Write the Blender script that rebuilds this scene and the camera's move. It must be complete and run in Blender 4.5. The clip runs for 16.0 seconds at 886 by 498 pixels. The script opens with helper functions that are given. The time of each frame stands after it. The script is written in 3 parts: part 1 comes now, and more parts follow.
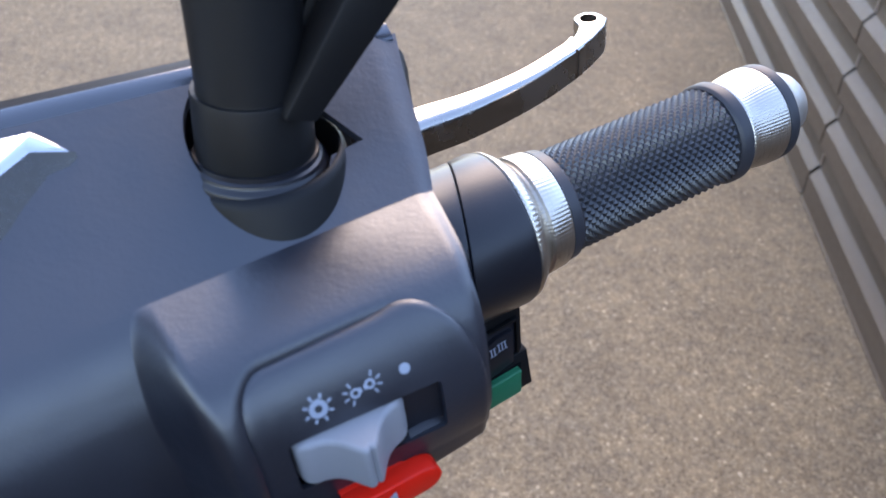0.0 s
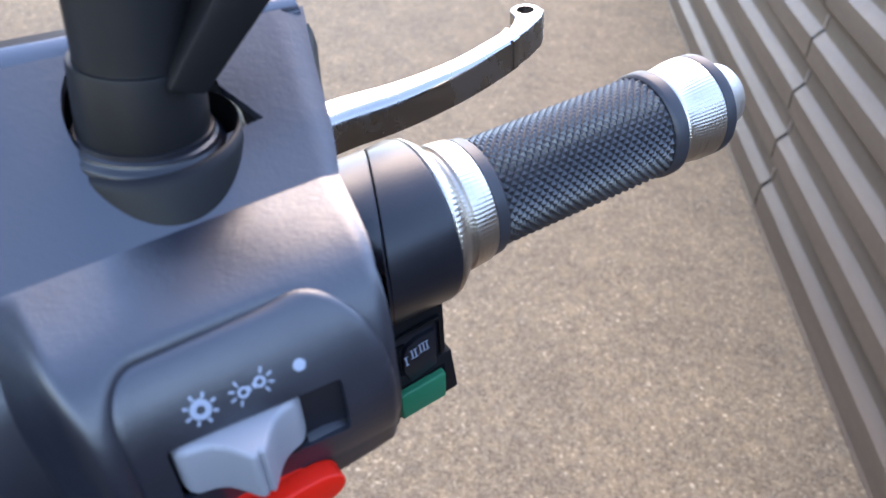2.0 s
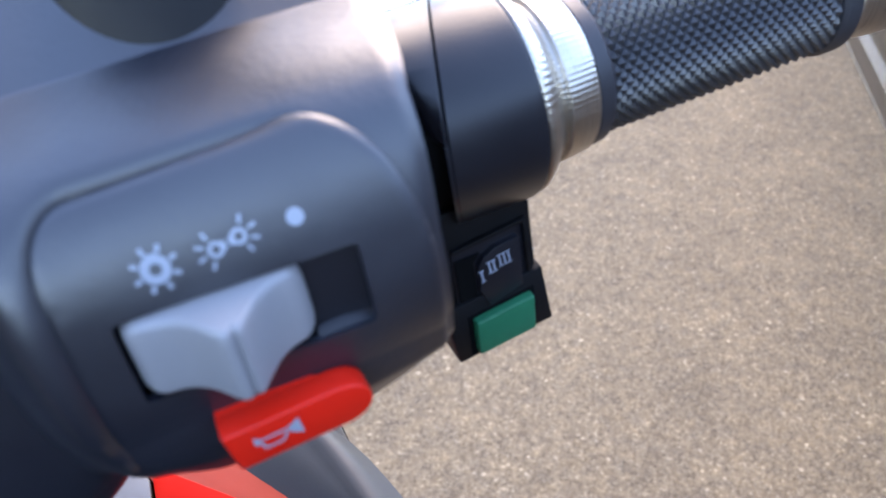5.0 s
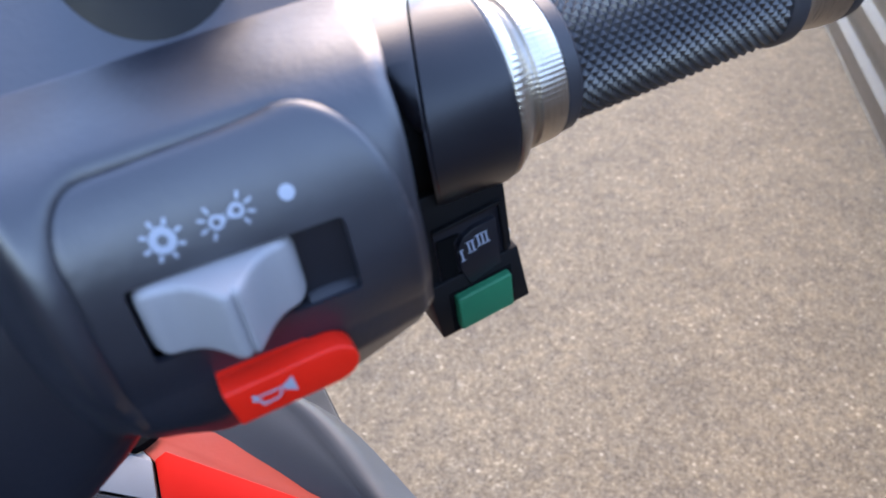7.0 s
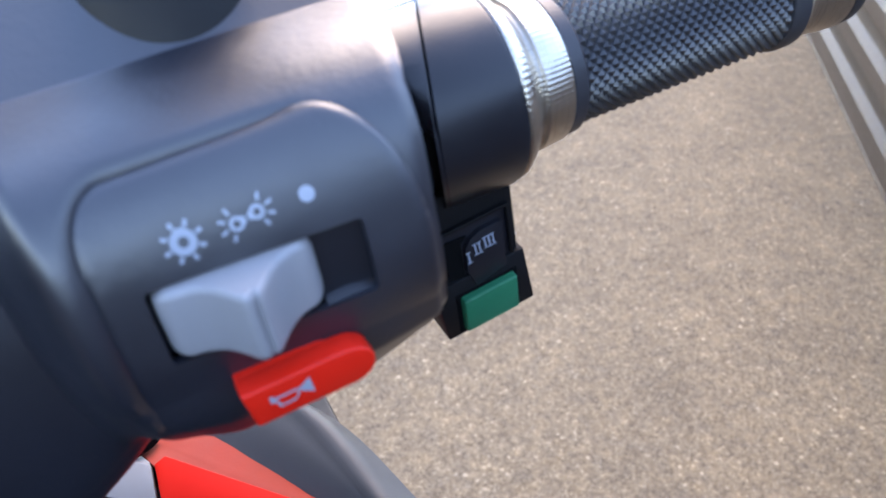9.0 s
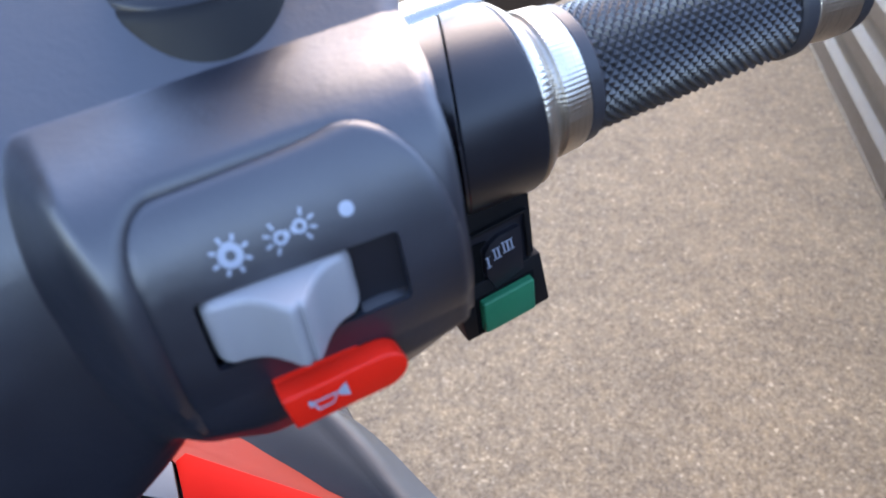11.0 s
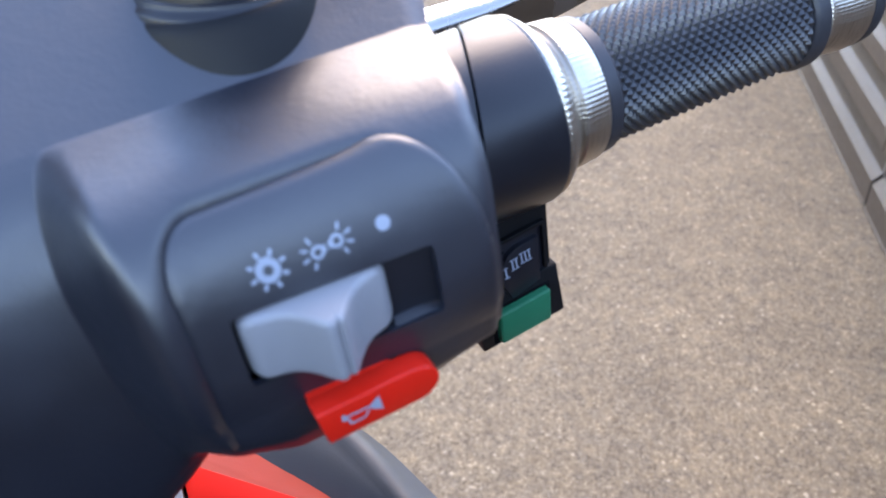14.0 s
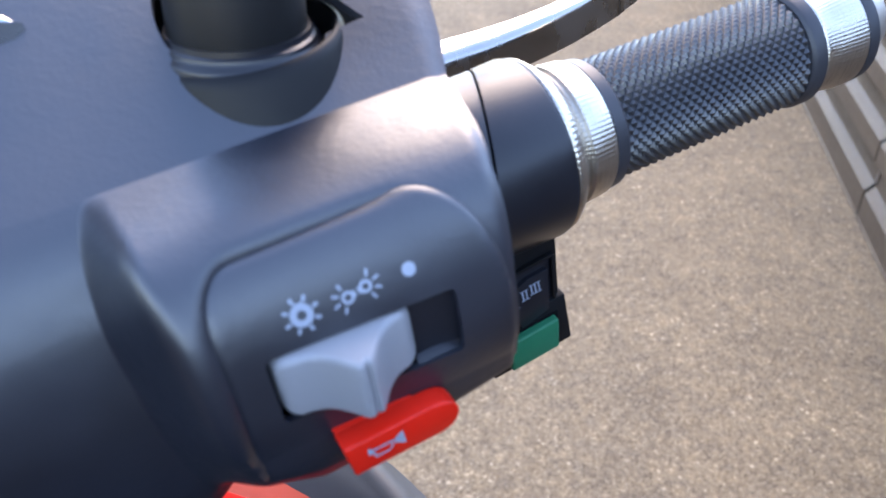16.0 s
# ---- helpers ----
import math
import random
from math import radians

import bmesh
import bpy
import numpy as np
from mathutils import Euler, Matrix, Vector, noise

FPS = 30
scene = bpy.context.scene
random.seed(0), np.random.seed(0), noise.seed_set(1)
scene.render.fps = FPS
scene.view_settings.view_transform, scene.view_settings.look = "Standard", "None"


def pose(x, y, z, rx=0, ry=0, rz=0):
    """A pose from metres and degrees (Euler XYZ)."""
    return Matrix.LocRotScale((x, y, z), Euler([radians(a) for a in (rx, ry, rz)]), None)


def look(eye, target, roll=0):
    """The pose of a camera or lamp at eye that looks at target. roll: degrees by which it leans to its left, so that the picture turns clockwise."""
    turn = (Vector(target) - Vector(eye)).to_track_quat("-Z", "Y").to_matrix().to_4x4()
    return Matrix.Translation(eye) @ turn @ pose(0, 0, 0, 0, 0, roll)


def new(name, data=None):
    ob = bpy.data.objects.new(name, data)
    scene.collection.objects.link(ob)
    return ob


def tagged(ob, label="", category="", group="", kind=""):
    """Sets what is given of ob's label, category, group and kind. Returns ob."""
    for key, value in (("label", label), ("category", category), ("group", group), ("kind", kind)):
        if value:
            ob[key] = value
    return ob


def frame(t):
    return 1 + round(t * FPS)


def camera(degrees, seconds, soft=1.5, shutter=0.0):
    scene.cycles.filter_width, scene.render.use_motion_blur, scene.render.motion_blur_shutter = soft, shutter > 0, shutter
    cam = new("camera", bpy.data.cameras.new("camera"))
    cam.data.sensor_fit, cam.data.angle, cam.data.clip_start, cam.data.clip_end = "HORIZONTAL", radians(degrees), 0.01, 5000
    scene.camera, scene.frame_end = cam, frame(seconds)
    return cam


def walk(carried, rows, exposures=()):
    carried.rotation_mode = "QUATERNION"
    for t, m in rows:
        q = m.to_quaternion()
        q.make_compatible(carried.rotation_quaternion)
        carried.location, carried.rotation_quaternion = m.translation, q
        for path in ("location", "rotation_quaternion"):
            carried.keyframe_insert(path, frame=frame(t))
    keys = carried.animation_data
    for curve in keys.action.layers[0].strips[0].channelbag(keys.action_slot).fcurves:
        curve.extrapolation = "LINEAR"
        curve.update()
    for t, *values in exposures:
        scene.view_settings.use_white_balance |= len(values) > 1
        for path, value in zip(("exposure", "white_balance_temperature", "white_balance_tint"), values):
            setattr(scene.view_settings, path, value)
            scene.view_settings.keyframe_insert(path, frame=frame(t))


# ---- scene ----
cam = camera(53.86, 16.0)
PATH = [
    (0, (0.07268, 0.11139, 1.28503), (0.04533, 0.51552, 0.99190), 4.12),
    (0.5, (0.07629, 0.12065, 1.27907), (0.06021, 0.52555, 0.98616), 5.65),
    (1, (0.08323, 0.11982, 1.27787), (0.07147, 0.52601, 0.98656), 6.09),
    (1.5, (0.08556, 0.12178, 1.27399), (0.07805, 0.53096, 0.98673), 6.27),
    (2, (0.08562, 0.12365, 1.27032), (0.08035, 0.53425, 0.98504), 6.21),
    (2.5, (0.08981, 0.12873, 1.25043), (0.08179, 0.54102, 0.96766), 5.33),
    (3, (0.09626, 0.13891, 1.20863), (0.05479, 0.54911, 0.92576), 2.40),
    (3.5, (0.10399, 0.15381, 1.19741), (0.02549, 0.55916, 0.91539), 0.29),
    (4, (0.10431, 0.15863, 1.19617), (0.01877, 0.56170, 0.91296), 0.32),
    (4.2, (0.10168, 0.15963, 1.20366), (0.01721, 0.56321, 0.92084), 0.62),
    (6.5, (0.10625, 0.14105, 1.21376), (0.02226, 0.54591, 0.93264), -0.21),
    (7, (0.10827, 0.13960, 1.21492), (0.02716, 0.54541, 0.93432), -0.10),
    (7.5, (0.10749, 0.13990, 1.21343), (0.02982, 0.54705, 0.93379), 0.16),
    (8, (0.10716, 0.13890, 1.21392), (0.03179, 0.54698, 0.93501), 0.24),
    (8.5, (0.10502, 0.13888, 1.21479), (0.03148, 0.54762, 0.93635), 0.36),
    (9, (0.10210, 0.13728, 1.21492), (0.03030, 0.54631, 0.93647), 0.53),
    (11.3, (0.09500, 0.13110, 1.22330), (0.02790, 0.53740, 0.94110), 0.58),
    (11.5, (0.09444, 0.13072, 1.22384), (0.02766, 0.54043, 0.94512), 0.62),
    (12, (0.09303, 0.12883, 1.22697), (0.02772, 0.53810, 0.94728), 0.81),
    (12.5, (0.09366, 0.12910, 1.22414), (0.03025, 0.53855, 0.94427), 0.86),
    (13, (0.08991, 0.13013, 1.22540), (0.02806, 0.54003, 0.94583), 0.98),
    (13.5, (0.08831, 0.13105, 1.22304), (0.02832, 0.54091, 0.94302), 1.09),
    (14, (0.08536, 0.13063, 1.22375), (0.02760, 0.54101, 0.94401), 1.28),
    (14.5, (0.09078, 0.13076, 1.22650), (0.03480, 0.54148, 0.94690), 1.40),
    (15, (0.09212, 0.12929, 1.22603), (0.03682, 0.54045, 0.94694), 1.37),
    (15.5, (0.08836, 0.13060, 1.22452), (0.03287, 0.54200, 0.94583), 1.27),
    (16, (0.08013, 0.12586, 1.23554), (0.02559, 0.53864, 0.95870), 1.52),
]
cam.data.dof.use_dof, cam.data.dof.focus_distance, cam.data.dof.aperture_fstop = True, 0.36, 19.0
walk(cam, [(t, look(eye, target, roll)) for t, eye, target, roll in PATH],
     exposures=[(0.0, 2.86, 8050, 21), (0.4, 3.28, 8050, 21), (16.0, 3.28, 8050, 21)])

# ---- light ----
SUN_AZIMUTH, SUN_HEIGHT = 4.0, 45.0   # degrees left of straight ahead, above the horizon
world = bpy.data.worlds.new("world")
scene.world = world
world.use_nodes = True
sky = world.node_tree.nodes.new("ShaderNodeTexSky")
sky.sky_type, sky.sun_disc = "NISHITA", False
sky.dust_density, sky.ozone_density = 0.08, 4.0
sky.sun_elevation, sky.sun_rotation = radians(SUN_HEIGHT), radians(-SUN_AZIMUTH)
depth = world.node_tree.nodes.new("ShaderNodeHueSaturation")
depth.inputs["Saturation"].default_value = 1.04
world.node_tree.links.new(sky.outputs[0], depth.inputs["Color"])
world.node_tree.links.new(depth.outputs[0], world.node_tree.nodes["Background"].inputs[0])
world.node_tree.nodes["Background"].inputs[1].default_value = 0.15
sun = new("sun", bpy.data.lights.new("sun", "SUN"))
sun.data.energy, sun.data.angle, sun.data.color = 0.56, radians(38.0), (1.0, 0.87, 0.715)
sun_way = Vector((-math.sin(radians(SUN_AZIMUTH)) * math.cos(radians(SUN_HEIGHT)), math.cos(radians(SUN_AZIMUTH)) * math.cos(radians(SUN_HEIGHT)), math.sin(radians(SUN_HEIGHT))))
sun.matrix_world = look(sun_way * 10, (0, 0, 0))


# ---- materials ----
def shader(name, colour, rough=0.5, metal=0.0, spec=0.5):
    mat = bpy.data.materials.new(name)
    mat.use_nodes = True
    node = mat.node_tree.nodes["Principled BSDF"]
    node.inputs["Base Color"].default_value = (*colour, 1)
    node.inputs["Roughness"].default_value = rough
    node.inputs["Metallic"].default_value = metal
    node.inputs["Specular IOR Level"].default_value = spec
    return mat, mat.node_tree.nodes, mat.node_tree.links, node


def noise_node(nodes, links, scale, detail=3.0, rough=0.5, stretch=None):
    coord = nodes.new("ShaderNodeTexCoord")
    n = nodes.new("ShaderNodeTexNoise")
    n.inputs["Scale"].default_value, n.inputs["Detail"].default_value, n.inputs["Roughness"].default_value = scale, detail, rough
    if stretch:
        m = nodes.new("ShaderNodeMapping")
        m.inputs["Scale"].default_value = stretch
        links.new(coord.outputs["Object"], m.inputs[0])
        links.new(m.outputs[0], n.inputs[0])
    else:
        links.new(coord.outputs["Object"], n.inputs[0])
    return n


def ramp(nodes, links, source, stops):
    r = nodes.new("ShaderNodeValToRGB")
    while len(r.color_ramp.elements) < len(stops):
        r.color_ramp.elements.new(0.5)
    for e, (at, c) in zip(r.color_ramp.elements, stops):
        e.position, e.color = at, (*c, 1) if len(c) == 3 else c
    links.new(source, r.inputs[0])
    return r


def bump(nodes, links, node, source, strength, distance):
    b = nodes.new("ShaderNodeBump")
    b.inputs["Strength"].default_value, b.inputs["Distance"].default_value = strength, distance
    links.new(source, b.inputs["Height"])
    if node.inputs["Normal"].links:
        links.new(node.inputs["Normal"].links[0].from_socket, b.inputs["Normal"])
    links.new(b.outputs[0], node.inputs["Normal"])


def plastic(name, colour, rough, grain=0.25, size=900.0, spec=0.5, spread=0.25, coat=0.0, leather=0.0):
    """Moulded plastic: fine grain, slow changes of gloss and colour, a little dust."""
    mat, nodes, links, node = shader(name, colour, rough, 0.0, spec)
    node.inputs["Coat Weight"].default_value, node.inputs["Coat Roughness"].default_value = coat, rough
    slow = noise_node(nodes, links, 18, 4, 0.6)
    c = ramp(nodes, links, slow.outputs["Fac"], [(0.3, tuple(x * (1 - spread) for x in colour)), (0.7, tuple(x * (1 + spread) for x in colour))])
    links.new(c.outputs[0], node.inputs["Base Color"])
    worn = noise_node(nodes, links, 75, 5, 0.65)
    both = nodes.new("ShaderNodeMath")
    both.operation = "MULTIPLY_ADD"
    links.new(worn.outputs["Fac"], both.inputs[0])
    both.inputs[1].default_value = 0.6
    links.new(slow.outputs["Fac"], both.inputs[2])
    r = ramp(nodes, links, both.outputs[0], [(0.55, (rough - 0.07,) * 3), (1.05, (rough + 0.08,) * 3)])
    links.new(r.outputs[0], node.inputs["Roughness"])
    if grain:
        fine = noise_node(nodes, links, size, 2, 0.5)
        bump(nodes, links, node, fine.outputs["Fac"], grain, 0.0004)
    if leather:
        skin = noise_node(nodes, links, 420, 3, 0.6)
        bump(nodes, links, node, skin.outputs["Fac"], leather, 0.0008)
    return mat


def brushed(name, colour, rough, lines=(4, 4, 4), strength=0.15, scale=120):
    """Turned or polished aluminium."""
    mat, nodes, links, node = shader(name, colour, rough, 1.0)
    n = noise_node(nodes, links, scale, 3, 0.6, lines)
    r = ramp(nodes, links, n.outputs["Fac"], [(0.35, (max(rough - 0.08, 0.03),) * 3), (0.65, (rough + 0.1,) * 3)])
    links.new(r.outputs[0], node.inputs["Roughness"])
    bump(nodes, links, node, n.outputs["Fac"], strength, 0.0003)
    return mat


COVER = plastic("black_grained_plastic", (0.0052, 0.0072, 0.0135), 0.41, 0.08, 1000, 1.0, coat=0.15, leather=0.14)
SMOOTH_BLACK = plastic("black_smooth_plastic", (0.008, 0.0085, 0.012), 0.34, 0.08, 1500, 0.45)
GLOSS_BLACK = plastic("black_glossy_plastic", (0.016, 0.016, 0.018), 0.22, 0.03, 1500)
RIM_BLACK = plastic("polished_black_plastic", (0.012, 0.014, 0.02), 0.16, 0.0, 900, 1.0, coat=1.0)
DEEP_BLACK = plastic("matt_black_plastic", (0.0045, 0.0045, 0.005), 0.50, 0.1, 1200, 0.22)
RUBBER = plastic("black_rubber", (0.022, 0.022, 0.026), 0.46, 0.05, 2400, 0.5)
KNURL = plastic("worn_black_rubber", (0.014, 0.0145, 0.017), 0.35, 0.05, 2400, 0.85)
GREY_KNOB = plastic("light_grey_plastic", (0.235, 0.23, 0.235), 0.45, 0.08, 1300, 0.4, 0.08)
RED_KEY = plastic("red_button_plastic", (0.80, 0.016, 0.006), 0.36, 0.05, 900, 0.25, 0.1)
GREEN_KEY = plastic("green_button_plastic", (0.0, 0.135, 0.062), 0.36, 0.05, 900, 0.25, 0.1)
WHITE_INK = plastic("white_print", (0.27, 0.30, 0.35), 0.5, 0.0, 900, 0.3, 0.1)
RED_PAINT = plastic("red_glossy_paint", (0.56, 0.013, 0.006), 0.45, 0.03, 700, 0.08, 0.06)
DUSTY_RED = plastic("dusty_red_paint", (0.27, 0.036, 0.022), 0.6, 0.1, 900, 0.12, 0.18)
# near-black without gloss: the shade of gaps and recesses put into the colour
SHADE_BLACK = plastic("painted_shade_black", (0.004, 0.004, 0.004), 0.9, 0.0, 900, 0.05)
GREY_PAINT = plastic("grey_metallic_paint", (0.042, 0.043, 0.044), 0.5, 0.1, 1500, 0.22, 0.12)
SILVER_PAINT = plastic("silver_paint", (0.20, 0.20, 0.20), 0.45, 0.1, 1500, 0.2, 0.06)


def turned(name, colour, rough):
    """Lathe-turned aluminium with fine ripples that run along the bar."""
    mat, nodes, links, node = shader(name, colour, rough, 1.0)
    uv = nodes.new("ShaderNodeUVMap")
    uv.uv_map = "grain"
    m = nodes.new("ShaderNodeMapping")
    n = nodes.new("ShaderNodeTexWave")
    n.wave_type, n.bands_direction, n.wave_profile = "BANDS", "X", "SIN"
    n.inputs["Scale"].default_value, n.inputs["Distortion"].default_value, n.inputs["Detail"].default_value, n.inputs["Detail Scale"].default_value = 15.0, 1.2, 1.0, 0.4
    links.new(uv.outputs[0], m.inputs[0])
    links.new(m.outputs[0], n.inputs[0])
    bump(nodes, links, node, n.outputs["Fac"], 0.22, 0.0004)
    fine = nodes.new("ShaderNodeTexNoise")
    m2 = nodes.new("ShaderNodeMapping")
    m2.inputs["Scale"].default_value = (3, 900, 1)
    fine.inputs["Scale"].default_value = 1.0
    links.new(uv.outputs[0], m2.inputs[0])
    links.new(m2.outputs[0], fine.inputs[0])
    r = ramp(nodes, links, fine.outputs["Fac"], [(0.3, (rough - 0.07,) * 3), (0.7, (rough + 0.1,) * 3)])
    links.new(r.outputs[0], node.inputs["Roughness"])
    return mat


POLISHED = brushed("polished_aluminium", (0.40, 0.38, 0.355), 0.24, (1, 1, 1), 0.05, 60)
TURNED = turned("turned_aluminium", (0.56, 0.505, 0.44), 0.31)
CAST = brushed("cast_aluminium", (0.46, 0.42, 0.37), 0.5, (1, 1, 1), 0.1, 300)
# chrome darkened: the reflection of dark surroundings is put into its colour
SHADED_CHROME = brushed("shaded_chrome", (0.075, 0.07, 0.066), 0.3, (1, 6, 6), 0.12, 90)
CHROME = brushed("chrome", (0.62, 0.62, 0.62), 0.12, (1, 1, 1), 0.02, 40)


def asphalt_material():
    mat, nodes, links, node = shader("worn_asphalt", (0.2, 0.18, 0.16), 0.9, 0.0, 0.25)
    coord = nodes.new("ShaderNodeTexCoord")

    def cells(scale, feature="F1"):
        v = nodes.new("ShaderNodeTexVoronoi")
        v.inputs["Scale"].default_value = scale
        v.feature = feature
        links.new(coord.outputs["Object"], v.inputs["Vector"])
        return v

    def mix(kind, a, b, fac):
        m = nodes.new("ShaderNodeMix")
        m.data_type, m.blend_type = "RGBA", kind
        for socket, source in ((m.inputs[0], fac), (m.inputs[6], a), (m.inputs[7], b)):
            if isinstance(source, (int, float)):
                socket.default_value = source
            elif isinstance(source, tuple):
                socket.default_value = (*source, 1)
            else:
                links.new(source, socket)
        return m.outputs[2]

    stones, grit = cells(120), cells(320)
    tone = ramp(nodes, links, stones.outputs["Color"], [(0.0, (0.113, 0.088, 0.066)), (0.45, (0.183, 0.143, 0.108)), (0.82, (0.262, 0.207, 0.155)), (0.97, (0.530, 0.445, 0.350))])
    tone2 = ramp(nodes, links, grit.outputs["Color"], [(0.0, (0.105, 0.081, 0.061)), (0.6, (0.202, 0.158, 0.120)), (0.93, (0.420, 0.352, 0.272))])
    blotch = noise_node(nodes, links, 5, 5, 0.6)
    wide = ramp(nodes, links, blotch.outputs["Fac"], [(0.3, (0.82, 0.82, 0.83)), (0.7, (1.12, 1.1, 1.06))])
    patch = noise_node(nodes, links, 28, 3, 0.6)
    mid = ramp(nodes, links, patch.outputs["Fac"], [(0.3, (0.83, 0.86, 0.80)), (0.7, (1.13, 1.12, 0.94))])
    gap = ramp(nodes, links, stones.outputs["Distance"], [(0.25, (1, 1, 1)), (0.75, (0.0, 0.0, 0.0))])
    c = mix("MIX", tone2.outputs[0], tone.outputs[0], gap.outputs[0])
    c = mix("MULTIPLY", c, wide.outputs[0], 1.0)
    c = mix("MULTIPLY", c, mid.outputs[0], 1.0)
    links.new(c, node.inputs["Base Color"])
    fine = noise_node(nodes, links, 260, 4, 0.7)
    bump(nodes, links, node, stones.outputs["Distance"], 0.45, -0.004)
    bump(nodes, links, node, fine.outputs["Fac"], 0.5, 0.002)
    return mat


def cladding_material():
    mat, nodes, links, node = shader("grey_coated_sheet_steel", (0.13, 0.115, 0.10), 0.5, 0.0, 0.25)
    streak = noise_node(nodes, links, 6, 5, 0.6, (1, 0.25, 3))
    c = ramp(nodes, links, streak.outputs["Fac"], [(0.3, (0.108, 0.080, 0.057)), (0.7, (0.154, 0.116, 0.084))])
    links.new(c.outputs[0], node.inputs["Base Color"])
    dirt = noise_node(nodes, links, 60, 4, 0.6)
    r = ramp(nodes, links, dirt.outputs["Fac"], [(0.3, (0.46,) * 3), (0.7, (0.58,) * 3)])
    links.new(r.outputs[0], node.inputs["Roughness"])
    bump(nodes, links, node, dirt.outputs["Fac"], 0.06, 0.002)
    return mat


ASPHALT, CLADDING = asphalt_material(), cladding_material()

# ---- the handlebar's own frame: u along the grip outwards, v forwards, w up, in millimetres ----
BAR_U, BAR_V, BAR_W = Vector((0.79812, 0.57995, 0.16328)), Vector((-0.58800, 0.80886, 0.00122)), Vector((-0.13137, -0.09698, 0.98658))
BAR_P = Vector((0.12380, 0.38895, 1.13133))
BAR = Matrix.Translation(BAR_P) @ Matrix((BAR_U, BAR_V, BAR_W)).transposed().to_4x4() @ Matrix.Scale(0.000915, 4)
HERE = {}


def thing(name, place, label, category, group="", kind=""):
    ob = new(name)
    ob.empty_display_size = 0.02
    ob.location = place
    HERE[ob] = Vector(place)
    return tagged(ob, label, category, group, kind)


def part(name, bm, material, parent, label="", m=BAR, smooth=35):
    """Links a bmesh, given in the frame m, as one mesh object under a thing or a part."""
    root = HERE[parent]
    bm.transform(Matrix.Translation(-root) @ m)
    bmesh.ops.recalc_face_normals(bm, faces=bm.faces)
    data = bpy.data.meshes.new(name)
    bm.to_mesh(data)
    bm.free()
    data.materials.append(material)
    for p in data.polygons:
        p.use_smooth = True
    if smooth < 180:
        data.set_sharp_from_angle(angle=radians(smooth))
    ob = new(name, data)
    ob.parent = parent
    HERE[ob] = root
    return tagged(ob, label)


# ---- shapes, in millimetres ----
def box(u0, u1, v0, v1, w0, w1, bevel=0.6, segments=2):
    bm = bmesh.new()
    bmesh.ops.create_cube(bm, size=1)
    bmesh.ops.transform(bm, matrix=Matrix.Translation(((u0 + u1) / 2, (v0 + v1) / 2, (w0 + w1) / 2)) @ Matrix.Diagonal((u1 - u0, v1 - v0, w1 - w0, 1)), verts=bm.verts)
    if bevel:
        bmesh.ops.bevel(bm, geom=bm.edges[:], offset=bevel, segments=segments, profile=0.5, affect="EDGES")
    return bm


def lathe(profile, n=96, slant=None, m=None, closed=False):
    """Turns (along, radius) pairs about the u axis; slant(u, v) shifts a point along the axis."""
    bm = bmesh.new()
    rings = []
    for a, r in profile:
        ring = []
        for k in range(n):
            th = 2 * math.pi * k / n
            v, w = r * math.cos(th), r * math.sin(th)
            ring.append(bm.verts.new((a + (slant(a, v, w) if slant else 0), v, w)))
        rings.append(ring)
    pairs = list(zip(rings, rings[1:])) + ([(rings[-1], rings[0])] if closed else [])
    for r0, r1 in pairs:
        for k in range(n):
            bm.faces.new((r0[k], r0[(k + 1) % n], r1[(k + 1) % n], r1[k]))
    if not closed:
        for ring in (rings[0], rings[-1]):
            bm.faces.new(ring)
    grain = bm.loops.layers.uv.new("grain")
    for f in bm.faces:
        for l in f.loops:
            x, v, w = l.vert.co
            l[grain].uv = (math.atan2(w, v) / math.pi, x * 0.01)
    if m:
        bm.transform(m)
    return bm


def prism(outline, lift, bevel=0.0, segments=2):
    """A flat outline of 3D points, made solid along the vector lift."""
    bm = bmesh.new()
    lift = Vector(lift)
    low = [bm.verts.new(p) for p in outline]
    top = [bm.verts.new(Vector(p) + lift) for p in outline]
    n = len(outline)
    bm.faces.new(low)
    bm.faces.new(top[::-1])
    for k in range(n):
        bm.faces.new((low[k], top[k], top[(k + 1) % n], low[(k + 1) % n]))
    if bevel:
        bmesh.ops.recalc_face_normals(bm, faces=bm.faces)
        bmesh.ops.bevel(bm, geom=bm.edges[:], offset=bevel, segments=segments, profile=0.5, affect="EDGES", clamp_overlap=True)
    return bm


def sheet(rows, thick=0.0):
    """A surface from rows of points, with a thickness if wanted."""
    bm = bmesh.new()
    grid = [[bm.verts.new(p) for p in row] for row in rows]
    for a, b in zip(grid, grid[1:]):
        for k in range(len(a) - 1):
            bm.faces.new((a[k], a[k + 1], b[k + 1], b[k]))
    if thick:
        bmesh.ops.recalc_face_normals(bm, faces=bm.faces)
        bmesh.ops.solidify(bm, geom=bm.faces[:], thickness=thick)
    return bm


def smooth_step(a, b, x):
    x = min(max((x - a) / (b - a), 0.0), 1.0)
    return x * x * (3 - 2 * x)


def spline(points, n):
    """n points along a Catmull-Rom curve through the points."""
    pts = [Vector(p) for p in points]
    pts = [pts[0] * 2 - pts[1]] + pts + [pts[-1] * 2 - pts[-2]]
    out = []
    for i in range(n):
        x = i / (n - 1) * (len(pts) - 3)
        k = min(int(x), len(pts) - 4)
        f = x - k
        a, b, c, d = pts[k : k + 4]
        out.append(0.5 * ((2 * b) + (c - a) * f + (2 * a - 5 * b + 4 * c - d) * f * f + (3 * b - a - 3 * c + d) * f ** 3))
    return out


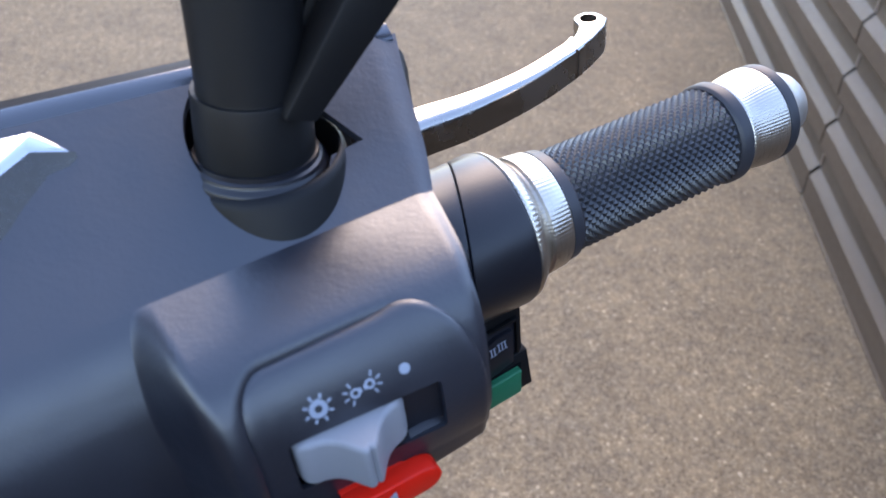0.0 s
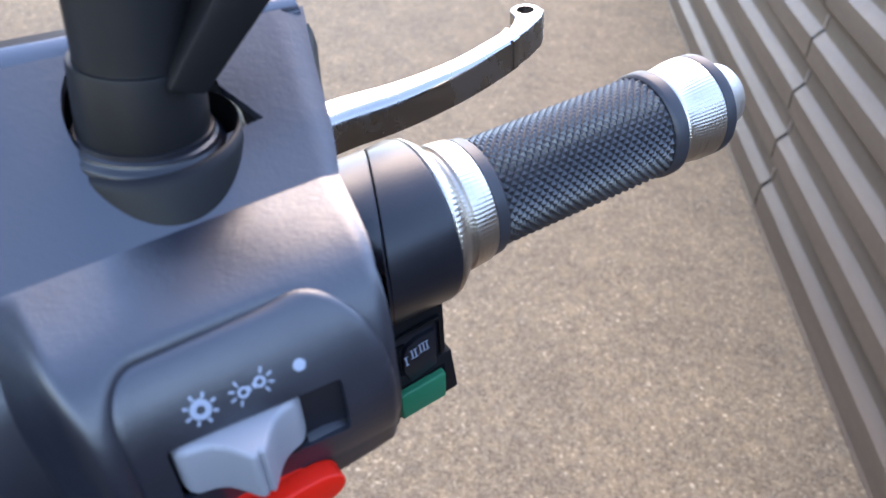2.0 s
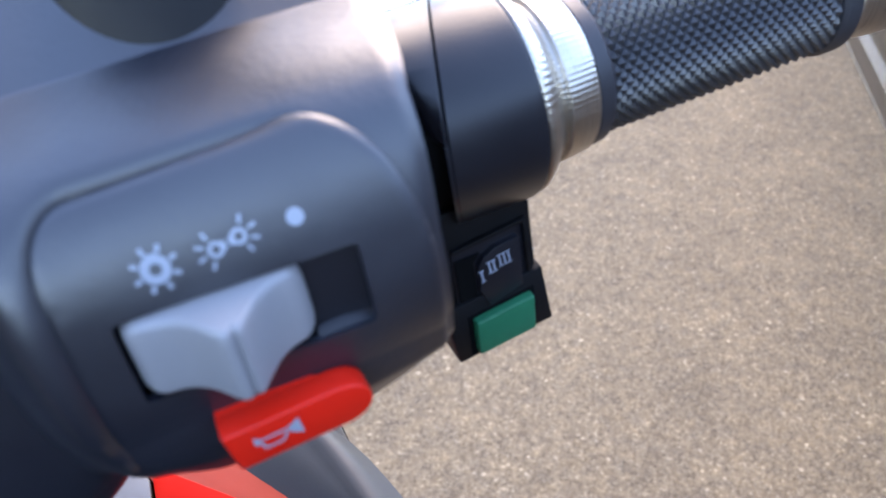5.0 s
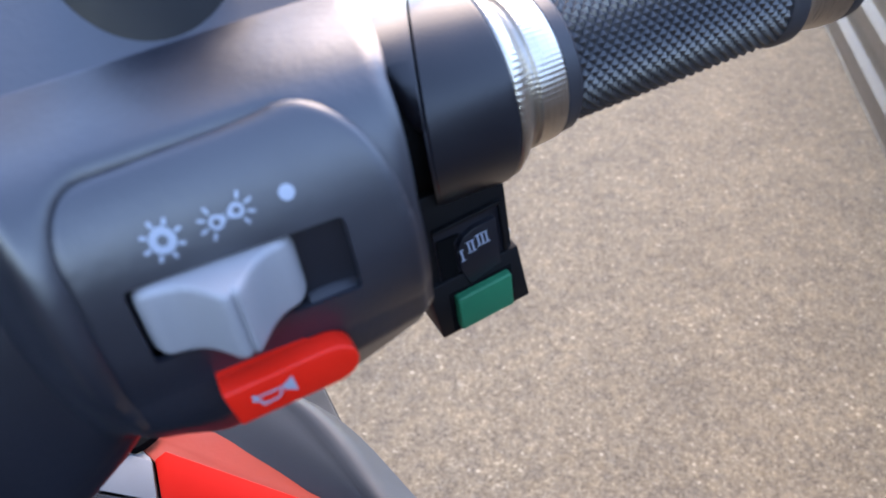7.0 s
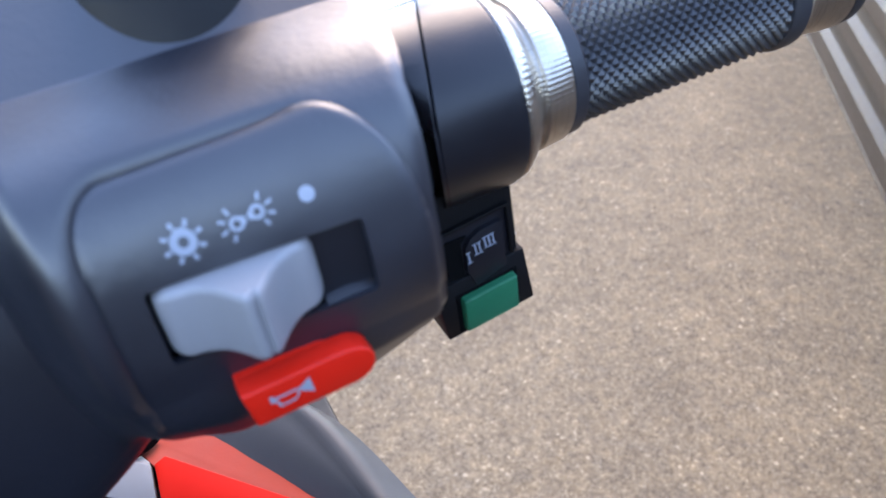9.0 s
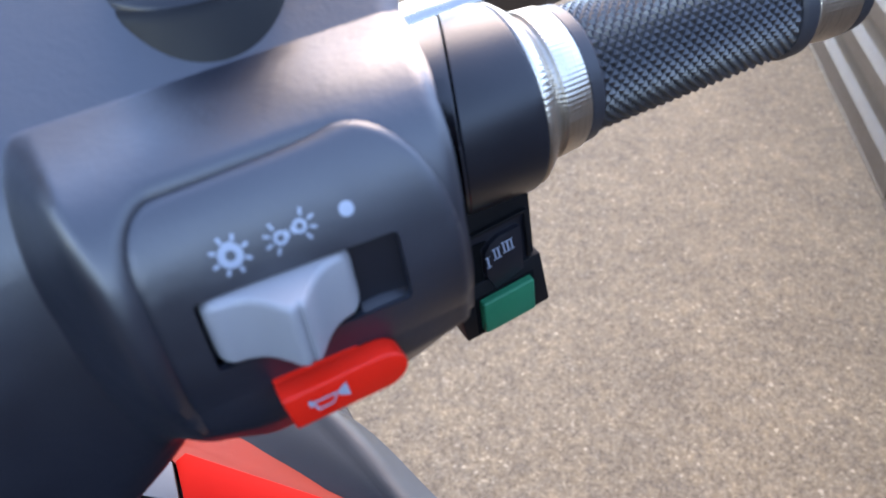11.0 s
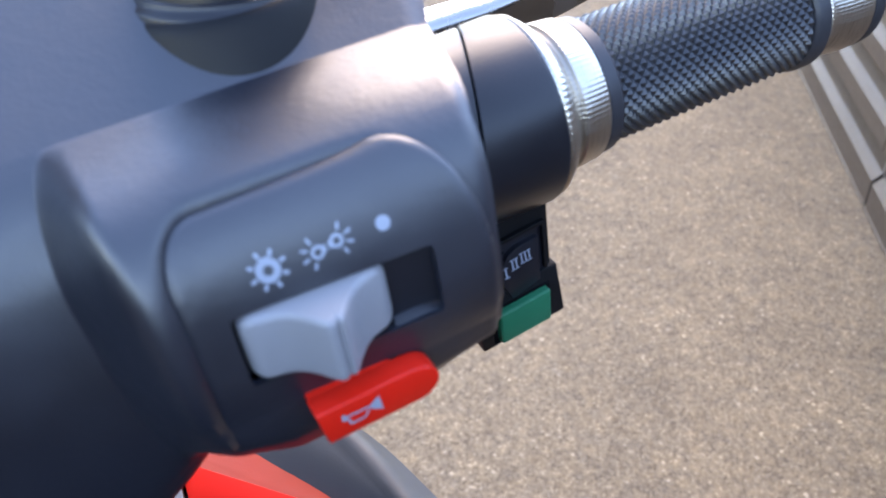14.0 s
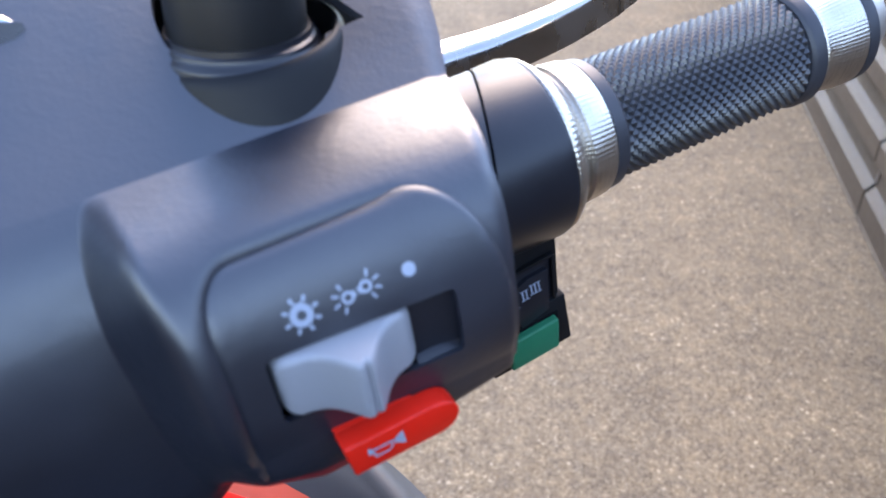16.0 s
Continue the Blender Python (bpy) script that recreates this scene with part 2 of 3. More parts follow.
# ---- ground ----
def build_ground():
    bm = bmesh.new()
    bmesh.ops.create_grid(bm, x_segments=2, y_segments=2, size=1)
    bm.transform(Matrix.Diagonal((150, 150, 1, 1)))
    data = bpy.data.meshes.new("ground")
    bm.to_mesh(data)
    bm.free()
    data.materials.append(ASPHALT)
    tagged(new("ground", data), "worn grey-brown asphalt with light stones showing", "ground", kind="structure")


build_ground()

# ---- clad wall beside the scooter ----
WALL_X, SEAM_Y, PITCH, FIRST, WALL_TOP = 0.936, 2.328, 0.147, 0.082, 1.55
RIB_DEPTH = 0.023


def wall_section(inset=0.0):
    """The cladding's profile in x, z: flat rib, ledge that falls outwards, sunk flat, underside."""
    section, z = [(inset - 0.004, 0.004), (inset, 0.012)], FIRST
    while z < WALL_TOP - PITCH:
        section += [(inset, z - 0.003), (inset + 0.002, z), (inset + RIB_DEPTH - 0.001, z + 0.0225), (inset + RIB_DEPTH, z + 0.026), (inset + RIB_DEPTH, z + 0.066), (inset + 0.001, z + 0.092)]
        z += PITCH
    return section


def build_wall():
    wall = thing("wall_east", (WALL_X, SEAM_Y, 0), "grey-brown profiled steel cladding with horizontal ribs", "wall", kind="structure")
    for y0, y1, out in ((-3.0, SEAM_Y - 0.009, 0.0), (SEAM_Y + 0.011, 9.0, 0.004)):
        rows = [[(WALL_X + out + dx, y, z) for dx, z in wall_section()] for y in (y0, y1)]
        part("cladding_panel", sheet(rows, 0.0012), CLADDING, wall, m=Matrix(), smooth=20)
    rows = [[(WALL_X + dx, y, z) for dx, z in wall_section(0.012)] for y in (SEAM_Y - 0.04, SEAM_Y + 0.04)]
    part("joint_strip", sheet(rows, 0.001), DEEP_BLACK, wall, "dark open joint", m=Matrix(), smooth=20)
    z = FIRST
    while z < WALL_TOP - PITCH - 0.1:
        turn = [(WALL_X + RIB_DEPTH - 0.001, SEAM_Y - 0.012, z + 0.030), (WALL_X + RIB_DEPTH - 0.001, SEAM_Y + 0.006, z + 0.028),
                (WALL_X + RIB_DEPTH - 0.001, SEAM_Y + 0.002, z + 0.066), (WALL_X - 0.001, SEAM_Y + 0.004, z + 0.094), (WALL_X - 0.001, SEAM_Y - 0.010, z + 0.092), (WALL_X + RIB_DEPTH - 0.001, SEAM_Y - 0.014, z + 0.064)]
        part("joint_tab", prism(turn[:3] + turn[5:], (-0.0025, 0, 0)), BENT_STEEL, wall, "bent bright sheet end at the joint", m=Matrix())
        z += PITCH
    part("backing", box(WALL_X + 0.06, WALL_X + 0.2, -3, 9, 0.0, WALL_TOP - PITCH, 0), DEEP_BLACK, wall, m=Matrix())


BENT_STEEL = brushed("bent_sheet_steel", (0.34, 0.34, 0.36), 0.35, (1, 1, 1), 0.1, 90)
build_wall()

# ---- plain unseen walls, added behind the rider and on the left to darken reflections ----
GREY_BLOCKER = plastic("grey_blocker", (0.20, 0.185, 0.17), 0.85, 0.4, 150, 0.2, 0.1)
DARK_BLOCKER = plastic("dark_blocker", (0.035, 0.034, 0.033), 0.8, 0.3, 200, 0.3)


def build_blockers():
    # stands in for the rider's dark body, which the cover would reflect
    low = thing("blocker_south", (0, -0.14, 0), "unseen low plain dark wall, added in the rider's place to darken reflections", "wall", kind="structure")
    part("wall_face", box(-4.5, WALL_X - 0.02, -0.3, -0.14, 0.0, 1.17, 0), DARK_BLOCKER, low, m=Matrix())
    # added out of view so the housing's top reflects grey instead of sky
    west = thing("blocker_west", (-4.5, 2.8, 0), "unseen plain tall grey wall, added to block sky from the left", "wall", kind="structure")
    part("wall_face", box(-4.7, -4.5, -0.3, 9.0, 0.0, 5.5, 0), GREY_BLOCKER, west, m=Matrix())


build_blockers()

# ---- the scooter ----
scooter = thing("electric_scooter", (BAR_P.x, BAR_P.y, 0), "black and red electric scooter with a bare metal throttle grip", "scooter")


FLANK_S = [0, 3 / 16, 5 / 16, 7 / 16, 10 / 16, 12 / 16, 14 / 16, 1]
FLANK_L = [-194, -194, -197, -199, -198, -196, -190, -186]
FLANK_R = [-191, -191, -189, -187, -185.5, -183.5, -179, -174]


def cover_section(u):
    """The handlebar cover's outlines in v, w at u: the plain dash and the switch housing."""
    top_v = 21 + 0.085 * (-89 - max(u, -230))
    top = (top_v, 60 + 0.65 * top_v)
    up = 2 + 8 * smooth_step(-146, -108, u) + 6 * smooth_step(-166, -186, u)
    drop = max(0.0, -185 - u)
    bulge = [top, (8, 65.2), (-10, 53.4), (-22.2, 45.5), (-35, 44.7), (-47.4, 42.6), (-55.0, 39.0), (-60.1, 32.8), (-63.4, 24.6), (-65.0, 15), (-65.4, 6), (-64.4, -3.0), (-61.6, -15.0 + 0.5 * up), (-56, -29.5 + 0.9 * up), (-46, -41 + up), (-30, -49 + up), (-5, -52 + up)]
    dash = [top, (8, 65.2), (-10, 53.4), (-22.0, 45.5), (-26.2, 41.8), (-29.8, 37), (-33, 31), (-36, 24), (-38, 16), (-39.2, 8), (-40, 0), (-40, -9), (-39.5, -20), (-38, -29 - 0.3 * drop), (-35, -31.5 - 0.72 * drop), (-29, -35 - 0.92 * drop), (-10, -36.5 - 0.92 * drop)]
    return dash, bulge


def section_curve(outline, n):
    """The outline as a smooth curve with one crease, where the dash meets the housing's top."""
    corner = 3
    k = round((n - 1) * corner / (len(outline) - 1))
    upper = spline([(*p, 0) for p in outline[:corner + 1]], k + 1)
    lower = spline([(*p, 0) for p in outline[corner:]], n - k)
    return upper + lower[1:]


def cover_end(s):
    """Where the cover ends on the grip's side; s runs from its top edge (0) to the underside (1)."""
    return float(np.interp(s, [0, 3 / 16, 6 / 16, 9 / 16, 1], [-89, -103.4, -110.6, -112.6, -112.4]))


def pad_depth(u, s):
    """The switch panel's own step: sunk on the inner side, proud on the outer one."""
    left, right, up, low = -181.8, -115.6, 5.8, 13.6
    a = s * 16
    along = 5.2           # millimetres in one step of the section, about
    pu, pa = (u - (left + right) / 2), (a - (up + low) / 2) * along
    hu, ha = (right - left) / 2, (low - up) / 2 * along
    r = 20.0 if pu > 0 and pa < 0 else 10.0 if pu < 0 else 4.0
    qx, qa = abs(pu) - hu + r, abs(pa) - ha + r
    dist = math.hypot(max(qx, 0), max(qa, 0)) + min(max(qx, qa), 0) - r
    inside = 1 - smooth_step(-0.7, 0.5, dist)
    outer = smooth_step(-176, -116, u)
    edge = smooth_step(-144, -128, u)
    groove = math.exp(-((dist / 0.95) ** 2)) * (1 - edge) * (1 - smooth_step(10.8, 12.0, a))
    ridge = max(0.0, 1 - abs(a - 12.25) / 0.75) ** 1.25 * smooth_step(-186, -178, u)
    return (inside * (-1.0 + 2.6 * outer) - 2.3 * groove) * (1 - smooth_step(12.2, 12.6, a)) + 1.5 * ridge


def build_cover():
    us = list(np.arange(-340, -214, 6.0)) + list(np.arange(-214, -122, 0.7))
    tail, n = 17, 230
    ss = [i / (n - 1) for i in range(n)]
    left = [p.x for p in spline([(x, 0, 0) for x in np.interp(np.linspace(0, 1, 12), FLANK_S, FLANK_L)], n)]
    right = [p.x for p in spline([(x, 0, 0) for x in np.interp(np.linspace(0, 1, 12), FLANK_S, FLANK_R)], n)]
    ends = [cover_end(s) for s in ss]
    rows = []
    for k in range(len(us) + tail):
        last = (k - len(us) + 1) / tail if k >= len(us) else 0.0
        station = us[k] if not last else us[-1] + last * 14
        a, b = (section_curve(outline, n) for outline in cover_section(station))
        follow = 1 - smooth_step(10, 34, abs(station + 189))      # the columns run along the flank
        places, curve = [], []
        for i in range(n):
            u = us[k] + ((left[i] + right[i]) / 2 + 189) * follow if not last else us[-1] + (ends[i] - us[-1]) * last
            x = min(max((u - left[i] + 1.5) / (right[i] - left[i] + 2.5), 0), 1)
            places.append(u)
            curve.append(a[i].lerp(b[i], 0.25 * x + 0.75 * x * x * (3 - 2 * x)))
        row = []
        for i, s in enumerate(ss):
            p = curve[i]
            t = (curve[min(i + 1, n - 1)] - curve[max(i - 1, 0)]).normalized()
            normal = Vector((t.y, -t.x, 0))      # points out of the cover
            push = pad_depth(places[i], s) - 1.2 * smooth_step(0.7, 1.0, last)
            row.append((places[i], p.x + normal.x * push, p.y + normal.y * push))
        rows.append(row)
    return sheet(rows, 2.2)


def build_rim():
    """The dark turned-in edge at the grip's end of the cover."""
    n, rows = 230, []
    for i in range(0, 150):
        u = cover_end(i / (n - 1))
        p = section_curve(cover_section(u)[1], n)[i]
        d = Vector((p.x - 0, p.y - 5, 0)).normalized()
        rows.append([(u - 1.2, p.x - d.x * 2.6, p.y - d.y * 2.6), (u + 0.2, p.x - d.x * 3.2, p.y - d.y * 3.2), (u + 0.9, p.x - d.x * 5.2, p.y - d.y * 5.2), (u + 1.2, p.x - d.x * 10.0, p.y - d.y * 10.0)])
    return sheet(rows)


def cut(ob, cutters, sharp=30):
    """Takes the cutters out of a mesh for good."""
    for bm, m in cutters:
        bm.transform(m)
        bmesh.ops.recalc_face_normals(bm, faces=bm.faces)
        data = bpy.data.meshes.new("cutter")
        bm.to_mesh(data)
        bm.free()
        tool = new("cutter", data)
        mod = ob.modifiers.new("cut", "BOOLEAN")
        mod.operation, mod.object, mod.solver = "DIFFERENCE", tool, "EXACT"
        result = bpy.data.meshes.new_from_object(ob.evaluated_get(bpy.context.evaluated_depsgraph_get()))
        ob.modifiers.remove(mod)
        ob.data = result
        bpy.data.objects.remove(tool)
    for p in ob.data.polygons:
        p.use_smooth = True
    ob.data.set_sharp_from_angle(angle=radians(sharp))


UPRIGHT = Matrix.Rotation(radians(-90), 4, "Y")        # turns the u axis of a lathe up to w
MIRROR = Matrix.Translation((-143, 7, 0)) @ UPRIGHT

cover = part("handlebar_cover", build_cover(), COVER, scooter, "black grained plastic handlebar cover")
to_root = Matrix.Translation(-HERE[cover]) @ BAR
cut(cover, [(lathe([(30, 20.6), (110, 20.6)], 64, m=MIRROR), BAR), (prism([(-130, 19, 35), (-115.4, -4.2, 35), (-130, -5.5, 35)], (0, 0, 60)), BAR), (box(-173.0, -128.6, -84, -54, 2.2, 20.6, 1.2), BAR)], 48)

part("cover_rim", build_rim(), DEEP_BLACK, scooter, "dark turned-in edge of the cover")

# mirror boss and stem
STEM = Matrix.Translation((-145, 7, 61)) @ Matrix.Rotation(radians(8.5), 4, "Y") @ Matrix.Translation((0, 0, -61)) @ UPRIGHT
SKEW = Matrix(((1, 0, 0.15, 0), (0, 1, 0.42, 0), (0, 0, 1, 0), (0, 0, 0, 1)))
BOSS = Matrix.Translation((-143, 7, 59)) @ SKEW @ Matrix.Translation((0, 0, -59)) @ UPRIGHT
part("mirror_boss", lathe([(30, 24.4), (50, 24.6), (57.4, 24.6), (58.8, 24.4), (59.6, 23.9), (60.0, 23.2), (59.8, 22.6), (57, 21.9), (50, 21.6), (30, 21.6)], 72, m=BOSS, closed=True), DEEP_BLACK, scooter, "round black boss of the mirror socket")
mirror = part("mirror_stem", lathe([(30, 17.5), (62, 17.6), (64, 17.4), (82, 17.0), (83, 16.6), (83, 15.4), (84, 15.2), (150, 16.8), (190, 17.2)], 64, m=STEM), DEEP_BLACK, scooter, "thick matt black mirror stem")
part("collar", lathe([(50, 21.3), (58.0, 21.3), (59.0, 20.9), (59.6, 20.0), (60.2, 19.6), (61.0, 19.4), (61.5, 18.5), (63.0, 18.3), (63.0, 17.0), (50, 17.0)], 64, m=STEM, closed=True), SMOOTH_BLACK, mirror, "glossy black plastic collar")
part("arm", prism([(-140, -13, 80), (-131, -13, 76), (-100, -13, 104), (-60, -13, 145), (-72, -13, 152), (-118, -13, 107)], (0, 13, 0), 1.2), DEEP_BLACK, mirror)
part("arm_web", prism([(-130, 1, 92), (-124, 1, 84), (-70, 1, 140), (-92, 1, 150), (-118, 1, 112)], (0, 7, 0), 1.0), DEEP_BLACK, mirror)

# switch slot, knob
part("inner_tray", box(-320, -116, -16, 60, 24, 27, 0.5), DEEP_BLACK, scooter)
part("inner_wall", box(-320, -100, 50, 53, -30, 70, 0.5), DEEP_BLACK, scooter)
part("slot_floor", prism([(-175.0, -61.0, 1.4), (-127.6, -65.8, 1.4), (-127.6, -65.8, 21.4), (-175.0, -61.0, 21.4)], (0, 4, 0), 0.0), SMOOTH_BLACK, scooter)
# added sheet, painted near-black for the shade inside the slot
part("slot_back_shade", box(-178, -124, -59.5, -57, -8, 27, 0.2), SHADE_BLACK, scooter)
part("slot_lip", prism([(-140, -65.0, 2.0), (-140, -67.4, 1.9), (-140, -65.0, 3.8)], (11.6, 0, 0), 0.25), SMOOTH_BLACK, scooter, "sloping lower edge of the switch slot")


def build_knob():
    """Slices along u, each with rounded front edges: a base with a hollow on both sides of a grooved thumb ridge."""
    rows = []
    low, high = 3.0, 20.0
    n = 90
    for i in range(n + 1):
        x = 1 - math.cos(math.pi * i / n)
        u = -172.2 + 33.0 * x / 2
        c = abs(u + 155.0)
        fin = 9.8 * (1.0 if c < 1.3 else math.exp(-(((c - 1.3) / (5.0 if u < -155 else 5.2)) ** 1.5)))
        groove = 1.0 * math.exp(-(((u + 154.4) / 0.5) ** 2))
        edge = min(u + 172.2, -139.2 - u)
        e = 4.0 - math.sqrt(max(4.0 ** 2 - max(4.0 - edge, 0.0) ** 2, 0.0))
        front, w0, w1 = -67.6 - fin + groove + e, low + 0.8 * e, high - 0.8 * e
        r = 1.8
        ring = [(u, -59.0, w0), (u, front + r, w0)]
        ring += [(u, front + r - r * math.sin(t), w0 + r - r * math.cos(t)) for t in np.linspace(0.2, 1.57, 6)]
        ring += [(u, front + r - r * math.cos(t), w1 - r + r * math.sin(t)) for t in np.linspace(0.0, 1.37, 6)]
        ring += [(u, front + r, w1), (u, -59.0, w1)]
        rows.append(ring)
    bm = sheet(rows)
    bmesh.ops.holes_fill(bm, edges=[e for e in bm.edges if e.is_boundary], sides=0)
    return bm


knob = part("light_switch", build_knob(), GREY_KNOB, scooter, "light grey sliding light switch with a thumb ridge")


def on_cover(u, w):
    """The point of the cover's rear face at u, w."""
    hit, place, normal, _ = cover.ray_cast(to_root @ Vector((u, -120, w)), (to_root.to_3x3() @ Vector((0, 1, 0))).normalized())
    q = to_root.inverted() @ place
    return q


def stamp(shape, thick=0.15):
    """A flat print of (u, w) points that lies on the cover."""
    pts = [on_cover(u, w) + Vector((0, -0.12, 0)) for u, w in shape]
    bm = bmesh.new()
    bm.faces.new([bm.verts.new(p) for p in pts])
    bmesh.ops.triangulate(bm, faces=bm.faces)
    return bm


def ring_shape(u, w, r0, r1, n=20, a=0.0, b=2 * math.pi):
    angles = [a + (b - a) * k / n for k in range(n + 1)]
    return [[(u + r * math.cos(t), w + r * math.sin(t)) for r, t in ((r0, t0), (r1, t0), (r1, t1), (r0, t1))] for t0, t1 in zip(angles, angles[1:])]


def bar_shape(u, w, length, width, turn):
    c, s = math.cos(turn), math.sin(turn)
    return [(u + c * x - s * y, w + s * x + c * y) for x, y in ((0, -width / 2), (length, -width / 2), (length, width / 2), (0, width / 2))]


def print_icon(name, shapes, parent, label):
    whole = bmesh.new()
    for shape in shapes:
        bm = stamp(shape)
        data = bpy.data.meshes.new("t")
        bm.to_mesh(data)
        bm.free()
        whole.from_mesh(data)
        bpy.data.meshes.remove(data)
    bmesh.ops.remove_doubles(whole, verts=whole.verts, dist=0.01)
    part(name, whole, WHITE_INK, parent, label)


print_icon("off_mark", [[(-137.6 + 1.6 * math.cos(t), 28.8 + 1.6 * math.sin(t)) for t in np.linspace(0, 2 * math.pi, 24, endpoint=False)]], cover, "white printed dot")
LAMP = (-162.4, 27.6)
print_icon("headlamp_mark", ring_shape(*LAMP, 1.05, 2.6) + [[(LAMP[0] - 1.2, LAMP[1] + 1.7), (LAMP[0] + 1.3, LAMP[1] + 1.7), (LAMP[0] + 1.0, LAMP[1] + 2.7), (LAMP[0] - 0.9, LAMP[1] + 2.7)]], cover, "white printed lamp sign")


def bulb(u, w, turn):
    """A small bulb: an oval ring with a squared foot that points along turn."""
    c, s = math.cos(turn), math.sin(turn)
    place = lambda x, y: (u + c * x - s * y, w + s * x + c * y)
    oval = [[place(x * 1.0, y) for x, y in quad] for quad in ring_shape(0, 0, 0.75, 1.5, 16)]
    return oval + [[place(*p) for p in ((1.1, -0.9), (1.9, -0.7), (1.9, 0.7), (1.1, 0.9))]]


print_icon("parking_lamp_mark", bulb(-152.0, 27.6, 0.25), cover, "white printed parking lamp sign")
print_icon("parking_lamp_mark", bulb(-147.7, 28.6, 0.25 + math.pi), cover, "white printed parking lamp sign")
RAYS = [(*LAMP, 2.9, 1.3, 0.8, t) for t in np.linspace(0, 2 * math.pi, 9)[:-1] + 0.35 if not 1.3 < t < 1.9]
RAYS += [(-152.0, 27.6, 2.1, 1.5, 0.6, t) for t in (2.0, 2.75, 3.5, 4.3)] + [(-147.7, 28.6, 2.1, 1.5, 0.6, t) for t in (1.2, 0.4, -0.35, -1.1)]
for u, w, reach, length, width, t in RAYS:
    print_icon("ray_mark", [bar_shape(u + reach * math.cos(t), w + reach * math.sin(t), length, width, t)], cover, "")


def horn_outline(grow, right):
    arc = [(right + 0.9 + 6.0 * math.sin(t), -11.6 + (5.0 + grow) * math.cos(t)) for t in np.linspace(0.15, math.pi - 0.15, 11)]
    return [(-163.8, -7.0 + grow), (right, -6.5 + grow)] + arc + [(right, -16.6 - grow), (-162.4, -17.0 - grow)]


def build_horn():
    return prism([(u, -73.0, w) for u, w in horn_outline(0.0, -141.0)], (0, 6.5, 0), 1.2, 3)


part("horn_recess", prism([(-165.0, -61.6, -7.6), (-136.0, -61.6, -8.2), (-132.0, -60.6, -16), (-139.8, -59, -23.8), (-164.0, -59.4, -23.6)], (0, 5, 0), 0.3), DEEP_BLACK, scooter)
horn = part("horn_button", build_horn(), RED_KEY, scooter, "red plastic horn button")
part("button_stem", prism([(-163.6, -67.2, -7.0), (-143.6, -67.2, -6.5), (-142.0, -67.2, -8.4), (-142.0, -67.2, -16.4), (-162.4, -67.2, -16.8)], (0, 13, 0), 0.5), RED_KEY, horn)
icon = bmesh.new()
HORN_SIGN = [[(-151.6, -10.5), (-149.2, -8.9), (-148.8, -13.4), (-151.4, -11.9)],
             [(-157.6, -10.6), (-151.5, -10.5), (-151.5, -11.1), (-157.6, -11.2)],
             [(-158.4, -9.9), (-157.5, -9.9), (-157.5, -11.9), (-158.4, -11.9)],
             [(-157.7, -11.1), (-157.1, -11.2), (-156.2, -13.2), (-156.7, -13.7)],
             [(-156.7, -13.1), (-156.5, -13.7), (-153.0, -13.5), (-153.2, -12.9)],
             [(-153.3, -13.4), (-152.8, -13.3), (-151.6, -11.4), (-152.2, -11.3)]]
for shape in HORN_SIGN:
    icon.faces.new([icon.verts.new((u, -73.12, w)) for u, w in shape])
part("horn_mark", icon, WHITE_INK, horn, "white printed horn sign")


# throttle housing, rings and grip
def lean(a, v, w):
    """The clamp's joint and the sleeve's inner end both run aslant."""
    if a < -96:
        return -0.50 * v + 0.7 * min(max(8 - w, 0.0), 26)
    return 0.38 * v if a < -80 else 0.0


part("throttle_core", lathe([(-140, 20), (-140, 23.4), (-86, 23.4), (-86, 20)], 64), SHADE_BLACK, scooter)
part("throttle_sleeve", lathe([(-108, 24), (-108, 27.6), (-107.4, 28.2), (-84.7, 28.9), (-84.1, 28.6), (-84.05, 24)], 96, lean), SMOOTH_BLACK, scooter)
part("throttle_housing", lathe([(-83.8, 24), (-83.8, 28.7), (-83.3, 29.1), (-70, 29.4), (-68.6, 29.0), (-68.0, 28.2), (-68.0, 20)], 96, lean), SMOOTH_BLACK, scooter, "smooth black throttle clamp")
grip = part("throttle_grip", lathe([(-67.9, 19), (-67.9, 28.3), (-67.3, 28.7), (-66.4, 28.5), (-63.6, 26.3), (-62.9, 25.4), (-61.6, 23.6), (-60.4, 22.5), (-59.4, 22.1), (-58.9, 22.1), (-58.6, 22.9), (-58.2, 23.2), (-57.2, 23.2), (-50.4, 22.6), (-49.6, 22.1), (-49.6, 18)], 128), TURNED, scooter, "turned aluminium and rubber throttle grip")
part("inner_flange", lathe([(-49.5, 18), (-49.5, 21.6), (-49.0, 22.0), (-45.0, 21.6), (-44.2, 20.9), (-43.6, 19.4), (-43.4, 18)], 96), RUBBER, grip, "smooth black rubber flange")
part("outer_flange", lathe([(30.5, 18), (30.8, 19.8), (31.6, 20.6), (32.4, 21.0), (36.4, 21.0), (37.0, 20.4), (37, 17)], 96), RUBBER, grip, "smooth black rubber flange")


